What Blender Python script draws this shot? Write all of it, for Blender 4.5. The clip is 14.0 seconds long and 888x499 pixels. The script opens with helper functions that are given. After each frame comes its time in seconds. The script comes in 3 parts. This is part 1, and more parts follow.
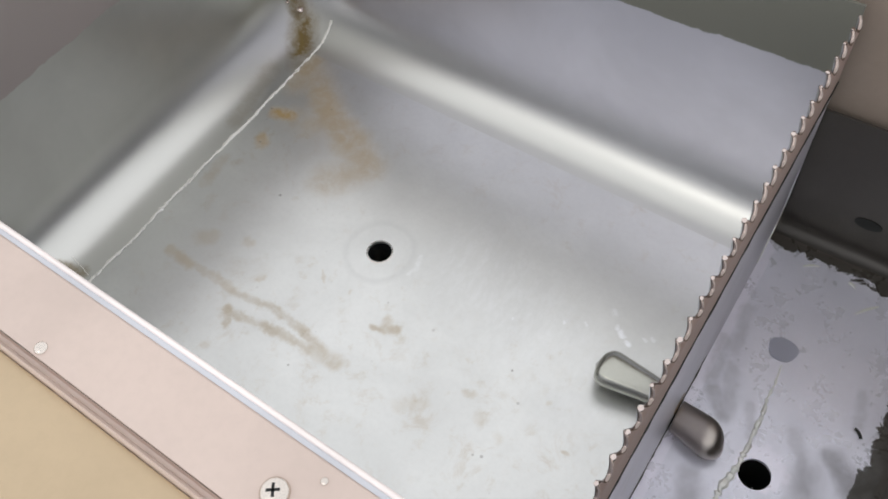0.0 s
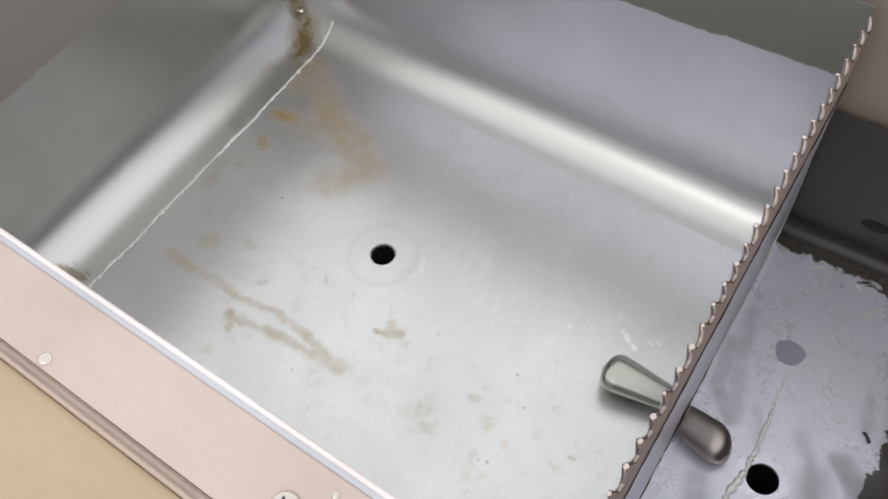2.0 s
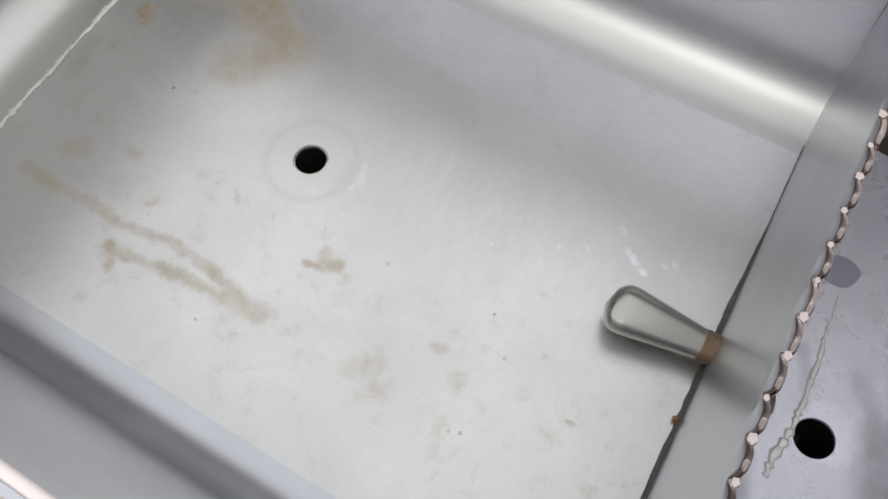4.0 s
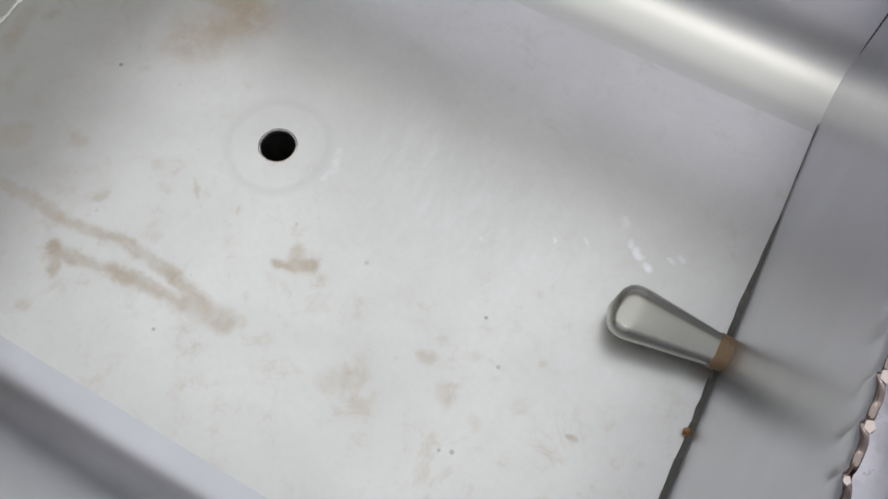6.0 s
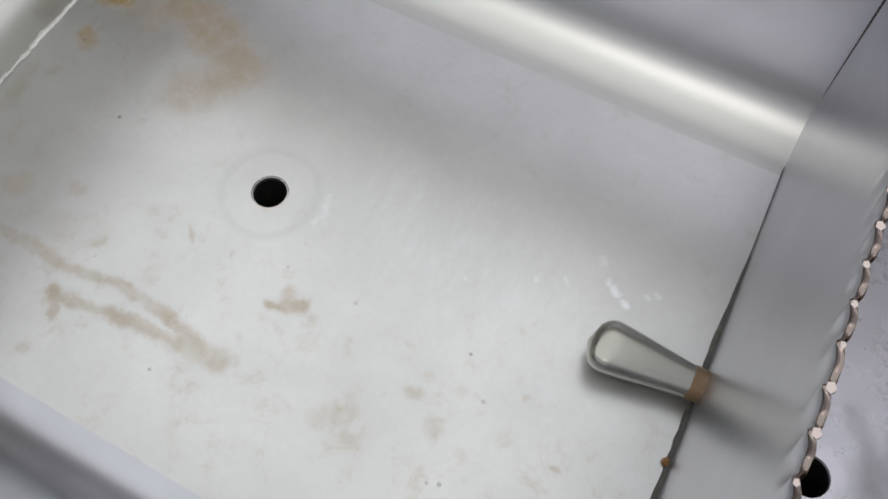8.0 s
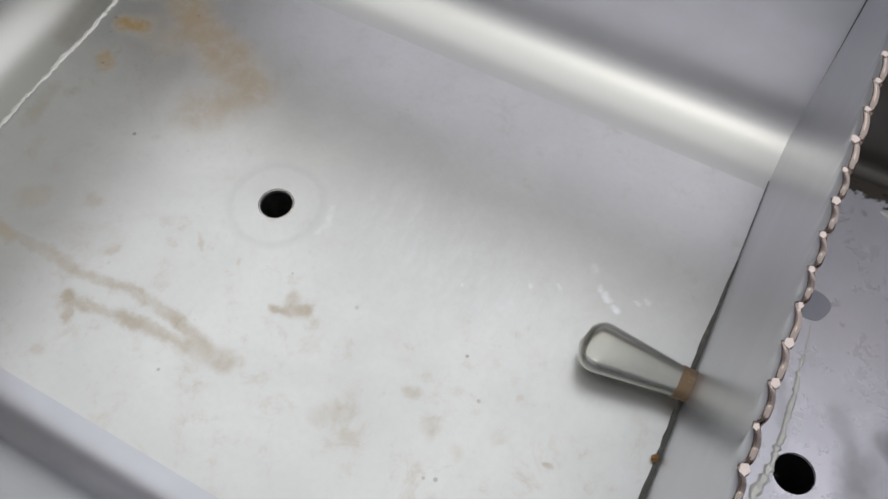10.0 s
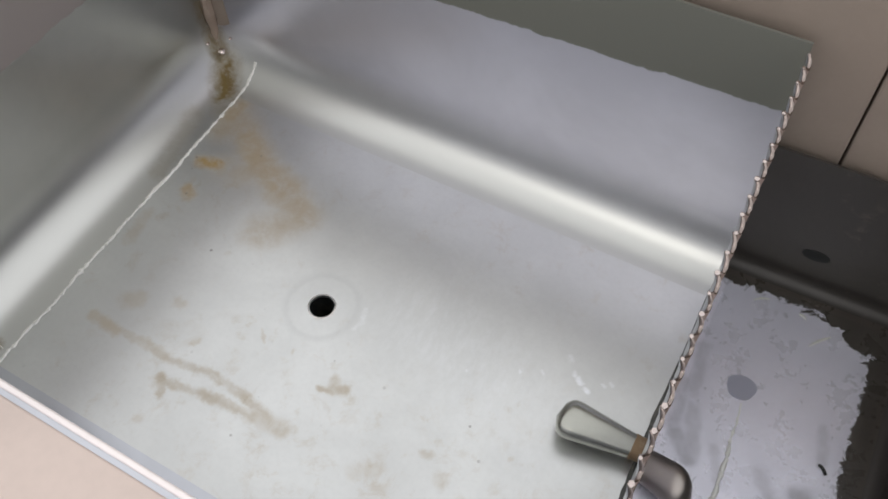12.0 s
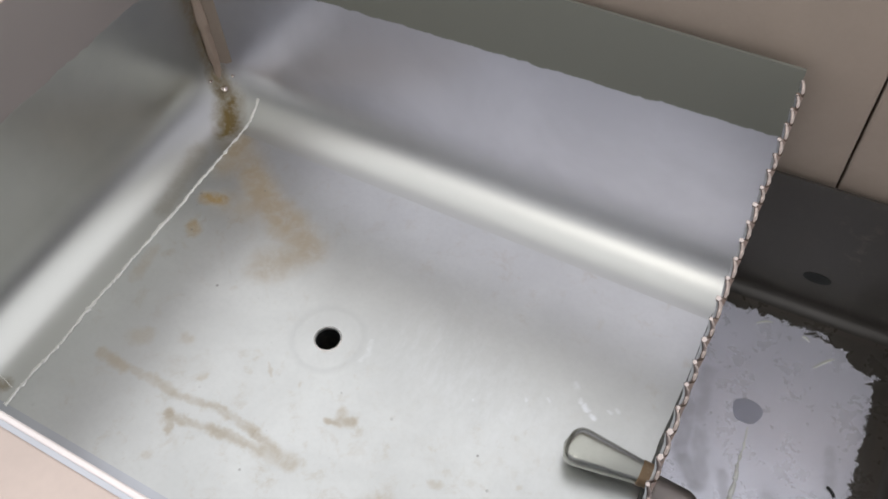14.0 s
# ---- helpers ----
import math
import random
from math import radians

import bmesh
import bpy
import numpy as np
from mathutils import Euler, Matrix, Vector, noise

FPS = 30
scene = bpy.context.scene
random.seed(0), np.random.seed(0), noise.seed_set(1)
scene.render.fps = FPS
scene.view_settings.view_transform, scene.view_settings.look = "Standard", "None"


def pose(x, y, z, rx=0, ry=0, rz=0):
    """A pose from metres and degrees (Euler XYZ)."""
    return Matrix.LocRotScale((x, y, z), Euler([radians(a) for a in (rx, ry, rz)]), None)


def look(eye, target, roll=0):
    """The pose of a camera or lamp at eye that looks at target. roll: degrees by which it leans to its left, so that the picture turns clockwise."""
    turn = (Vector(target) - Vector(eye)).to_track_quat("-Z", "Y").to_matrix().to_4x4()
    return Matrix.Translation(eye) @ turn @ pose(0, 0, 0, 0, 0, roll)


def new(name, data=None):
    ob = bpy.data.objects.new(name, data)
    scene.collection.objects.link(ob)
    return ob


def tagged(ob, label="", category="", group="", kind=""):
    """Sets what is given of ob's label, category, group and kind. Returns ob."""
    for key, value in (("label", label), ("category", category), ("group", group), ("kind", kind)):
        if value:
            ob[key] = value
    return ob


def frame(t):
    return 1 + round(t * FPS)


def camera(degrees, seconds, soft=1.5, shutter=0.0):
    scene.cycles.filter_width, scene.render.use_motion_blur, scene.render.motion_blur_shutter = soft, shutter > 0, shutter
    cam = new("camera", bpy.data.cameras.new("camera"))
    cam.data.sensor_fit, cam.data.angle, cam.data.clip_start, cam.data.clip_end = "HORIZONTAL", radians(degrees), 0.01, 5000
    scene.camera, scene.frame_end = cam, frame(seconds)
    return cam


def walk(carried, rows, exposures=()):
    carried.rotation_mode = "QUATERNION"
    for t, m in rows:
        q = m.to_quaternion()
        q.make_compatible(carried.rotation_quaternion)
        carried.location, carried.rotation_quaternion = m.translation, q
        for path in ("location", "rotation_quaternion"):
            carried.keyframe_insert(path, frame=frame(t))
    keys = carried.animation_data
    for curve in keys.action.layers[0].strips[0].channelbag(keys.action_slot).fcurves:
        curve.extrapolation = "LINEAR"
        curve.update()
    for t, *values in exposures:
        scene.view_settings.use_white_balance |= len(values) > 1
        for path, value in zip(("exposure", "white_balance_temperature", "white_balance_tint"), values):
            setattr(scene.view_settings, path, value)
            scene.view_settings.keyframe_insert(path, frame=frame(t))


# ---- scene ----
cam = camera(53.8, 14.0, soft=1.7)
PATH = [
    (0, (0.1751, -0.1634, 0.3388), (0.0118, 0.0331, -0.0316), -7.93),
    (0.5, (0.1732, -0.1628, 0.3397), (0.0099, 0.0336, -0.0309), -8.05),
    (1.0, (0.1711, -0.1634, 0.3383), (0.0087, 0.0339, -0.0321), -7.67),
    (1.5, (0.1717, -0.1593, 0.3386), (0.0086, 0.0350, -0.0330), -8.52),
    (2.0, (0.1704, -0.1621, 0.3378), (0.0088, 0.0345, -0.0333), -7.85),
    (2.5, (0.1666, -0.1586, 0.3312), (0.0104, 0.0369, -0.0428), -7.44),
    (3, (0.1522, -0.1398, 0.3037), (0.0174, 0.0406, -0.0859), -4.96),
    (3.5, (0.1426, -0.1228, 0.2804), (0.0209, 0.0443, -0.1193), -5.25),
    (4, (0.1322, -0.1174, 0.2639), (0.0210, 0.0488, -0.1392), -5.04),
    (6.5, (0.1147, -0.0969, 0.2441), (0.0303, 0.0553, -0.1709), -1.67),
    (7.0, (0.1222, -0.0995, 0.2431), (0.0266, 0.0617, -0.1660), -3.50),
    (7.5, (0.1188, -0.1016, 0.2498), (0.0289, 0.0697, -0.1566), -1.14),
    (10, (0.1304, -0.1189, 0.2587), (0.0253, 0.0763, -0.1329), -1.46),
    (10.5, (0.1322, -0.1180, 0.2644), (0.0263, 0.0729, -0.1290), -2.55),
    (11, (0.1417, -0.1391, 0.2899), (0.0187, 0.0692, -0.0895), -3.05),
    (11.5, (0.1508, -0.1473, 0.3241), (0.0198, 0.0635, -0.0513), -3.41),
    (12, (0.1536, -0.1525, 0.3332), (0.0224, 0.0728, -0.0335), -2.89),
    (12.5, (0.1541, -0.1563, 0.3351), (0.0206, 0.0762, -0.0264), -3.31),
    (13, (0.1551, -0.1556, 0.3370), (0.0186, 0.0777, -0.0228), -3.84),
    (13.5, (0.1546, -0.1580, 0.3349), (0.0180, 0.0790, -0.0224), -3.51),
    (14, (0.1540, -0.1537, 0.3369), (0.0165, 0.0813, -0.0213), -4.22),
]
walk(cam, [(t, look(eye, target, roll)) for t, eye, target, roll in PATH],
     [(0, -0.20), (2.5, -0.19), (3.5, -0.31), (4.2, -0.33), (6.5, -0.37), (7.5, -0.37), (10.0, -0.33), (11.0, -0.30), (12.0, -0.33), (12.5, -0.32), (14.0, -0.22)])

# ---- light ----
world = bpy.data.worlds.new("sky")
scene.world = world
world.use_nodes = True
wn = world.node_tree.nodes
sky = wn.new("ShaderNodeTexSky")
sky.sky_type, sky.sun_disc = "NISHITA", False
sky.sun_elevation, sky.sun_rotation = radians(47), radians(184)
sky.air_density, sky.dust_density, sky.ozone_density = 1.0, 3.0, 1.0
haze = wn.new("ShaderNodeHueSaturation")
haze.inputs["Saturation"].default_value = 0.30      # thin overcast
world.node_tree.links.new(sky.outputs[0], haze.inputs["Color"])
cloud = wn.new("ShaderNodeMix")
cloud.data_type = "RGBA"
cloud.inputs[0].default_value = 0.94
cloud.inputs[7].default_value = (3.6, 3.62, 3.72, 1.0)  # even cloud cover
world.node_tree.links.new(haze.outputs[0], cloud.inputs[6])
world.node_tree.links.new(cloud.outputs[2], wn["Background"].inputs[0])
wn["Background"].inputs[1].default_value = 0.37
sun = new("sun", bpy.data.lights.new("sun", "SUN"))
sun.data.energy, sun.data.angle, sun.data.color = 0.17, radians(22), (1.0, 0.97, 0.92)
sun.matrix_world = look((-0.06, -0.93, 1.0), (0, 0, 0))


# ---- materials ----
def nodes_of(name):
    mat = bpy.data.materials.new(name)
    mat.use_nodes = True
    return mat, mat.node_tree.nodes, mat.node_tree.links, mat.node_tree.nodes["Principled BSDF"]


def math_node(n, l, op, a, b=None, c=None, clamp=False):
    m = n.new("ShaderNodeMath")
    m.operation, m.use_clamp = op, clamp
    for i, v in enumerate((a, b, c)):
        if v is None:
            continue
        if isinstance(v, (int, float)):
            m.inputs[i].default_value = v
        else:
            l.new(v, m.inputs[i])
    return m.outputs[0]


def noise_node(n, l, vec, scale, detail=4.0, rough=0.55, distortion=0.0):
    t = n.new("ShaderNodeTexNoise")
    t.inputs["Scale"].default_value = scale
    t.inputs["Detail"].default_value = detail
    t.inputs["Roughness"].default_value = rough
    t.inputs["Distortion"].default_value = distortion
    l.new(vec, t.inputs["Vector"])
    return t


def mapped(n, l, value, lo, hi, out_lo=0.0, out_hi=1.0):
    m = n.new("ShaderNodeMapRange")
    m.interpolation_type = "SMOOTHSTEP"
    for i, v in enumerate((lo, hi, out_lo, out_hi)):
        m.inputs[i + 1].default_value = v
    l.new(value, m.inputs[0])
    return m.outputs[0]


def mixed(n, l, fac, a, b):
    m = n.new("ShaderNodeMix")
    m.data_type = "RGBA"
    if isinstance(fac, (int, float)):
        m.inputs[0].default_value = fac
    else:
        l.new(fac, m.inputs[0])
    for sock, v in ((m.inputs[6], a), (m.inputs[7], b)):
        if isinstance(v, tuple):
            sock.default_value = (*v, 1)
        else:
            l.new(v, sock)
    return m.outputs[2]


def stroke_mask(n, l, vec, strokes, wobble=0.007):
    """Soft mask of strokes (ax, ay, bx, by, radius, strength) in the plane z = 0, with uneven edges."""
    nz = noise_node(n, l, vec, 150, 6, 0.7)
    sub = n.new("ShaderNodeVectorMath")
    sub.operation = "MULTIPLY_ADD"
    l.new(nz.outputs["Color"], sub.inputs[0])
    sub.inputs[1].default_value = (wobble, wobble, 0)
    l.new(vec, sub.inputs[2])
    sep = n.new("ShaderNodeSeparateXYZ")
    l.new(sub.outputs[0], sep.inputs[0])
    px = math_node(n, l, "SUBTRACT", sep.outputs[0], wobble / 2)
    py = math_node(n, l, "SUBTRACT", sep.outputs[1], wobble / 2)
    total = None
    for ax, ay, bx, by, r, s in strokes:
        dx, dy = bx - ax, by - ay
        ll = dx * dx + dy * dy or 1e-9
        qx, qy = math_node(n, l, "SUBTRACT", px, ax), math_node(n, l, "SUBTRACT", py, ay)
        h = math_node(n, l, "MULTIPLY_ADD", qx, dx / ll, math_node(n, l, "MULTIPLY", qy, dy / ll), clamp=True)
        ex = math_node(n, l, "MULTIPLY_ADD", h, -dx, qx)
        ey = math_node(n, l, "MULTIPLY_ADD", h, -dy, qy)
        d = math_node(n, l, "SQRT", math_node(n, l, "MULTIPLY_ADD", ex, ex, math_node(n, l, "MULTIPLY", ey, ey)))
        m = mapped(n, l, d, r * (0.25 if r < 0.0065 else 0.1), r * 1.3, s, 0.0)
        total = m if total is None else math_node(n, l, "MAXIMUM", total, m)
    return total


STAINS = [
    (-0.0895, -0.0503, -0.0745, -0.0520, 0.0034, 0.37), (-0.0745, -0.0520, -0.0598, -0.0510, 0.0022, 0.27),
    (-0.0598, -0.0510, -0.0467, -0.0530, 0.0026, 0.29), (-0.0467, -0.0530, -0.0252, -0.0500, 0.0022, 0.24),
    (-0.0252, -0.0500, -0.0048, -0.0526, 0.0022, 0.30), (-0.0048, -0.0526, 0.0090, -0.0565, 0.0027, 0.27),
    (-0.0428, -0.0610, -0.0380, -0.0672, 0.0022, 0.37), (-0.0400, -0.0630, -0.0225, -0.0601, 0.0022, 0.33),
    (-0.0225, -0.0601, -0.0111, -0.0588, 0.0028, 0.34), (-0.0111, -0.0588, 0.0038, -0.0588, 0.0022, 0.31),
    (0.0038, -0.0586, 0.0177, -0.0573, 0.0046, 0.34), (0.0205, -0.0350, 0.0263, -0.0335, 0.0018, 0.34),
    (0.0263, -0.0330, 0.0245, -0.0285, 0.0030, 0.35), (0.0263, -0.0325, 0.0310, -0.0310, 0.0030, 0.37),
    (-0.0401, -0.0420, -0.0392, -0.0405, 0.0022, 0.29), (-0.0165, -0.0228, -0.0125, -0.0270, 0.0009, 0.20),
    (0.0010, -0.0245, 0.0016, -0.0258, 0.0012, 0.23), (-0.0815, -0.0370, -0.0770, -0.0345, 0.0055, 0.23),
    (-0.0600, -0.0275, -0.0574, -0.0282, 0.0034, 0.23), (-0.0400, -0.0812, -0.0380, -0.0808, 0.0024, 0.17),
    (-0.1020, 0.0454, -0.0930, 0.0468, 0.0050, 0.86), (-0.0970, 0.0270, -0.0940, 0.0245, 0.0042, 0.65),
    (-0.1063, 0.0800, -0.0948, 0.0728, 0.0128, 0.42), (-0.0948, 0.0728, -0.0698, 0.0556, 0.0112, 0.60),
    (-0.0698, 0.0556, -0.0525, 0.0486, 0.0112, 0.60), (-0.0525, 0.0486, -0.0360, 0.0390, 0.0120, 0.51),
    (-0.0360, 0.0390, -0.0480, 0.0230, 0.0128, 0.36), (-0.1100, 0.0850, -0.1060, 0.0700, 0.0135, 0.45),
    (0.0735, -0.0406, 0.0765, -0.0400, 0.0022, 0.23), (0.0840, -0.0463, 0.0860, -0.0486, 0.0030, 0.15),
    (0.0954, -0.0504, 0.0960, -0.0510, 0.0026, 0.14), (0.1056, -0.0260, 0.1060, -0.0264, 0.0014, 0.19),
    (0.1218, -0.0418, 0.1226, -0.0416, 0.0012, 0.31), (0.0520, -0.0600, 0.0600, -0.0540, 0.0040, 0.12),
    (-0.1075, 0.0860, -0.1065, 0.0780, 0.0060, 0.60), (-0.0880, 0.0480, -0.0760, 0.0500, 0.0120, 0.33),
    (-0.1050, 0.0060, -0.1030, -0.0100, 0.0040, 0.20),
]


# strokes beside the divider paint in its scalloped shadow; the rest are smears
SMEARS_AND_SHADOW = [(0.158, 0.060, 0.161, 0.036, 0.0034, 0.30), (0.1560, 0.040, 0.1580, 0.020, 0.0040, 0.30),
          (0.163, 0.030, 0.168, 0.012, 0.0040, 0.30), (0.160, 0.016, 0.168, 0.008, 0.0040, 0.40), (0.176, 0.016, 0.182, 0.004, 0.0025, 0.22),
          (0.196, 0.014, 0.206, 0.000, 0.0040, 0.30), (0.206, 0.000, 0.214, -0.030, 0.0080, 0.40), (0.212, 0.012, 0.222, 0.004, 0.0060, 0.45),
          (0.168, -0.024, 0.176, -0.045, 0.0060, 0.35), (0.213, 0.045, 0.216, 0.030, 0.0025, 0.25)]
CORNER = [(-0.1270, 0.1040, -0.1180, 0.0890, 0.0090, 1.0), (-0.1385, 0.1120, -0.1290, 0.1050, 0.0060, 0.75),
          (-0.1190, 0.0900, -0.1130, 0.0800, 0.0080, 0.45), (-0.1240, 0.0700, -0.1170, 0.0300, 0.0060, 0.25), (-0.128, -0.086, -0.118, -0.082, 0.0040, 0.6)]
# pale flecks on the pan; those beyond x = 0.1 paint in specular glints
FLECKS_AND_GLINTS = [
    (0.1092, 0.0262, 0.1100, 0.0250, 0.0018, 0.45), (0.1136, 0.0203, 0.1142, 0.0192, 0.0012, 0.85), (0.1162, 0.0186, 0.1182, 0.0172, 0.0014, 0.90),
    (0.1208, 0.0156, 0.1216, 0.0150, 0.0013, 0.90), (0.1262, 0.0205, 0.1274, 0.0201, 0.0008, 0.70), (0.1290, 0.0226, 0.1300, 0.0220, 0.0012, 0.40),
    (0.0185, 0.0070, 0.0205, 0.0010, 0.0014, 0.40), (0.0205, 0.0010, 0.0195, -0.0030, 0.0012, 0.35),
    (0.0928, 0.0106, 0.0933, 0.0101, 0.0008, 0.60), (0.1010, 0.0150, 0.1018, 0.0143, 0.0008, 0.45), (0.0720, 0.0010, 0.0724, 0.0004, 0.0006, 0.5),
]


def steel(name, colour=(0.62, 0.63, 0.63), rough=0.38, metal=1.0, strokes=(), dull_from=None, tilt=(0.0, 0.0), patch=(0.5, 0.38, 0.2),
          grime=0.35, dull=None, bump=0.03, coat=0.0, pale_marks=(), dark_margin=False, grain=0.10, foot_sheen=None):
    """Sheet steel with grain, mottling, smears, rust, painted shade and, if asked, a dull zone above a height."""
    mat, n, l, b = nodes_of(name)
    tc = n.new("ShaderNodeTexCoord")
    vec = tc.outputs["Object"]
    big = noise_node(n, l, vec, 16, 4, 0.6, 0.4)
    fine = noise_node(n, l, vec, 420, 3, 0.6)
    mid = noise_node(n, l, vec, 110, 6, 0.68, 0.3)
    shade = mapped(n, l, big.outputs[0], 0.3, 0.7)
    col = mixed(n, l, shade, tuple(c * 0.93 for c in colour), tuple(min(1, c * 1.05) for c in colour))
    col = mixed(n, l, mapped(n, l, fine.outputs[0], 0.35, 0.75, 0, grain), col, tuple(c * 0.7 for c in colour))
    dirt = mapped(n, l, mid.outputs[0], 0.54, 0.74, 0.0, grime)
    dirt = math_node(n, l, "MULTIPLY", dirt, mapped(n, l, noise_node(n, l, vec, 9, 2).outputs[0], 0.40, 0.62))
    col = mixed(n, l, dirt, col, (0.52, 0.45, 0.34))
    rgh = math_node(n, l, "ADD", mapped(n, l, mid.outputs[0], 0.3, 0.7, rough - (0.02 if grain else 0.004), rough + (0.03 if grain else 0.006)),
                    math_node(n, l, "MULTIPLY", dirt, 0.08))
    if foot_sheen:
        # paler foot colour paints in the bend's highlight and fades out by z = 0.030
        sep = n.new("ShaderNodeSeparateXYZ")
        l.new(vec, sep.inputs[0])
        col = mixed(n, l, mapped(n, l, sep.outputs[2], 0.002, 0.030), foot_sheen, col)
    met = None
    if strokes:
        mask = stroke_mask(n, l, vec, strokes)
        mask = math_node(n, l, "MULTIPLY", mask, mapped(n, l, mid.outputs[0], 0.30, 0.58, 0.50, 1.10))
        col = mixed(n, l, mask, col, patch)
        rgh = math_node(n, l, "MULTIPLY_ADD", mask, 0.22, rgh)
        met = math_node(n, l, "MULTIPLY_ADD", mask, -0.55, metal)
    if pale_marks:
        pale = math_node(n, l, "MULTIPLY", stroke_mask(n, l, vec, pale_marks, 0.004), mapped(n, l, mid.outputs[0], 0.36, 0.6, 0.25, 1.0))
        col = mixed(n, l, pale, col, (0.92, 0.93, 0.95))
        # brushed streaks paint in the highlight mid-pan; then tan film and tiny dark pits
        turn = n.new("ShaderNodeMapping")
        turn.inputs["Rotation"].default_value = (0, 0, radians(28))
        turn.inputs["Scale"].default_value = (1.0, 0.4, 1.0)
        l.new(vec, turn.inputs["Vector"])
        brush = noise_node(n, l, turn.outputs[0], 260, 5, 0.7, 0.3)
        zone = stroke_mask(n, l, vec, [(0.045, 0.016, 0.085, 0.004, 0.030, 1.0), (0.085, 0.004, 0.115, -0.020, 0.022, 0.6)], 0.02)
        streak_sheen = math_node(n, l, "MULTIPLY", zone, mapped(n, l, brush.outputs[0], 0.40, 0.68, 0.03, 0.24))
        col = mixed(n, l, streak_sheen, col, (0.86, 0.87, 0.89))
        film = noise_node(n, l, vec, 62, 6, 0.72, 0.5)
        # the last stroke paints in the brown reflection along the rear foot
        where = stroke_mask(n, l, vec, [(-0.06, -0.075, 0.13, -0.050, 0.042, 1.0), (-0.10, -0.02, -0.08, 0.06, 0.030, 0.8), (-0.06, 0.078, 0.09, 0.066, 0.030, 0.8)], 0.03)
        film = math_node(n, l, "MULTIPLY", where, mapped(n, l, film.outputs[0], 0.52, 0.72, 0.0, 0.38))
        col = mixed(n, l, film, col, (0.47, 0.38, 0.27))
        pits = n.new("ShaderNodeTexVoronoi")
        pits.inputs["Scale"].default_value = 95
        l.new(vec, pits.inputs["Vector"])
        pit = math_node(n, l, "MULTIPLY", mapped(n, l, pits.outputs["Distance"], 0.05, 0.085, 1.0, 0.0), mapped(n, l, big.outputs[0], 0.5, 0.62, 0.0, 0.55))
        col = mixed(n, l, pit, col, (0.16, 0.14, 0.12))
        # pale worn ring round the drain
        sep = n.new("ShaderNodeSeparateXYZ")
        l.new(vec, sep.inputs[0])
        d = math_node(n, l, "SQRT", math_node(n, l, "MULTIPLY_ADD", sep.outputs[0], sep.outputs[0], math_node(n, l, "MULTIPLY", sep.outputs[1], sep.outputs[1])))
        d = math_node(n, l, "MULTIPLY_ADD", mid.outputs[0], 0.003, d)
        ring = math_node(n, l, "MULTIPLY", mapped(n, l, d, 0.0155, 0.0175), mapped(n, l, d, 0.0175, 0.0210, 1.0, 0.0))
        col = mixed(n, l, math_node(n, l, "MULTIPLY", ring, 0.18), col, (0.45, 0.45, 0.44))
    if dark_margin:
        # near-black margin along the walls of the side compartment, with a ragged edge
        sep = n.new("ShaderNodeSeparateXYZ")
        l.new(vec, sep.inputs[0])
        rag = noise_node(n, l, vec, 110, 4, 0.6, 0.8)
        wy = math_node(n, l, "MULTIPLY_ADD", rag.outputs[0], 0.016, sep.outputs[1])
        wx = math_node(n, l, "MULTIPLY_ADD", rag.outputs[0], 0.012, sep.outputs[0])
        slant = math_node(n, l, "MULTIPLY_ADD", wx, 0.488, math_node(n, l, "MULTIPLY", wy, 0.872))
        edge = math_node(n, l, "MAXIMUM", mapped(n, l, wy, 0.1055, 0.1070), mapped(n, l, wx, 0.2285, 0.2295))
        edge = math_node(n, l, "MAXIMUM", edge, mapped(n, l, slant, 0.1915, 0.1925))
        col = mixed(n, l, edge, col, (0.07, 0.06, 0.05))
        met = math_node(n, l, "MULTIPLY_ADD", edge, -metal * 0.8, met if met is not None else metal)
    if dull_from is not None:
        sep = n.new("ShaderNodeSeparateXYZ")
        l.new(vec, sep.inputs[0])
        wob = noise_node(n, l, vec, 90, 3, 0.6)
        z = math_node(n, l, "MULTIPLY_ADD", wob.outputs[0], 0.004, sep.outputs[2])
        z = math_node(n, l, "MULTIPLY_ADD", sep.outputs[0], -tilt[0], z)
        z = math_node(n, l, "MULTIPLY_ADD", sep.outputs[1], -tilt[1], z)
        dull_mask = mapped(n, l, z, dull_from + 0.0015, dull_from + 0.0025)
        col = mixed(n, l, dull_mask, col, dull)
        rgh = math_node(n, l, "MULTIPLY_ADD", dull_mask, 0.25, rgh)
        met = math_node(n, l, "MULTIPLY_ADD", dull_mask, -0.7, met if met is not None else metal)
    l.new(col, b.inputs["Base Color"])
    l.new(rgh, b.inputs["Roughness"])
    if met is not None:
        l.new(met, b.inputs["Metallic"])
    else:
        b.inputs["Metallic"].default_value = metal
    b.inputs["Coat Weight"].default_value = coat
    b.inputs["Coat Roughness"].default_value = 0.08
    if not bump:
        return mat
    bp = n.new("ShaderNodeBump")
    bp.inputs["Strength"].default_value = bump
    bp.inputs["Distance"].default_value = 0.002
    hgt = math_node(n, l, "MULTIPLY_ADD", fine.outputs[0], 0.12, mid.outputs[0])
    l.new(hgt, bp.inputs["Height"])
    l.new(bp.outputs[0], b.inputs["Normal"])
    return mat


STEEL_FLOOR = steel("pan_steel", (0.70, 0.705, 0.685), 0.32, 0.87, STAINS, patch=(0.42, 0.285, 0.105), grime=0.42, bump=0.004, pale_marks=FLECKS_AND_GLINTS)
STEEL_BACK = steel("wall_steel", (0.53, 0.525, 0.59), 0.33, 0.82, CORNER, patch=(0.22, 0.155, 0.06), grime=0.03, grain=0.0, dull_from=0.0890, tilt=(0.03, 0.0), dull=(0.16, 0.16, 0.135), bump=0.0, foot_sheen=(0.63, 0.63, 0.595))
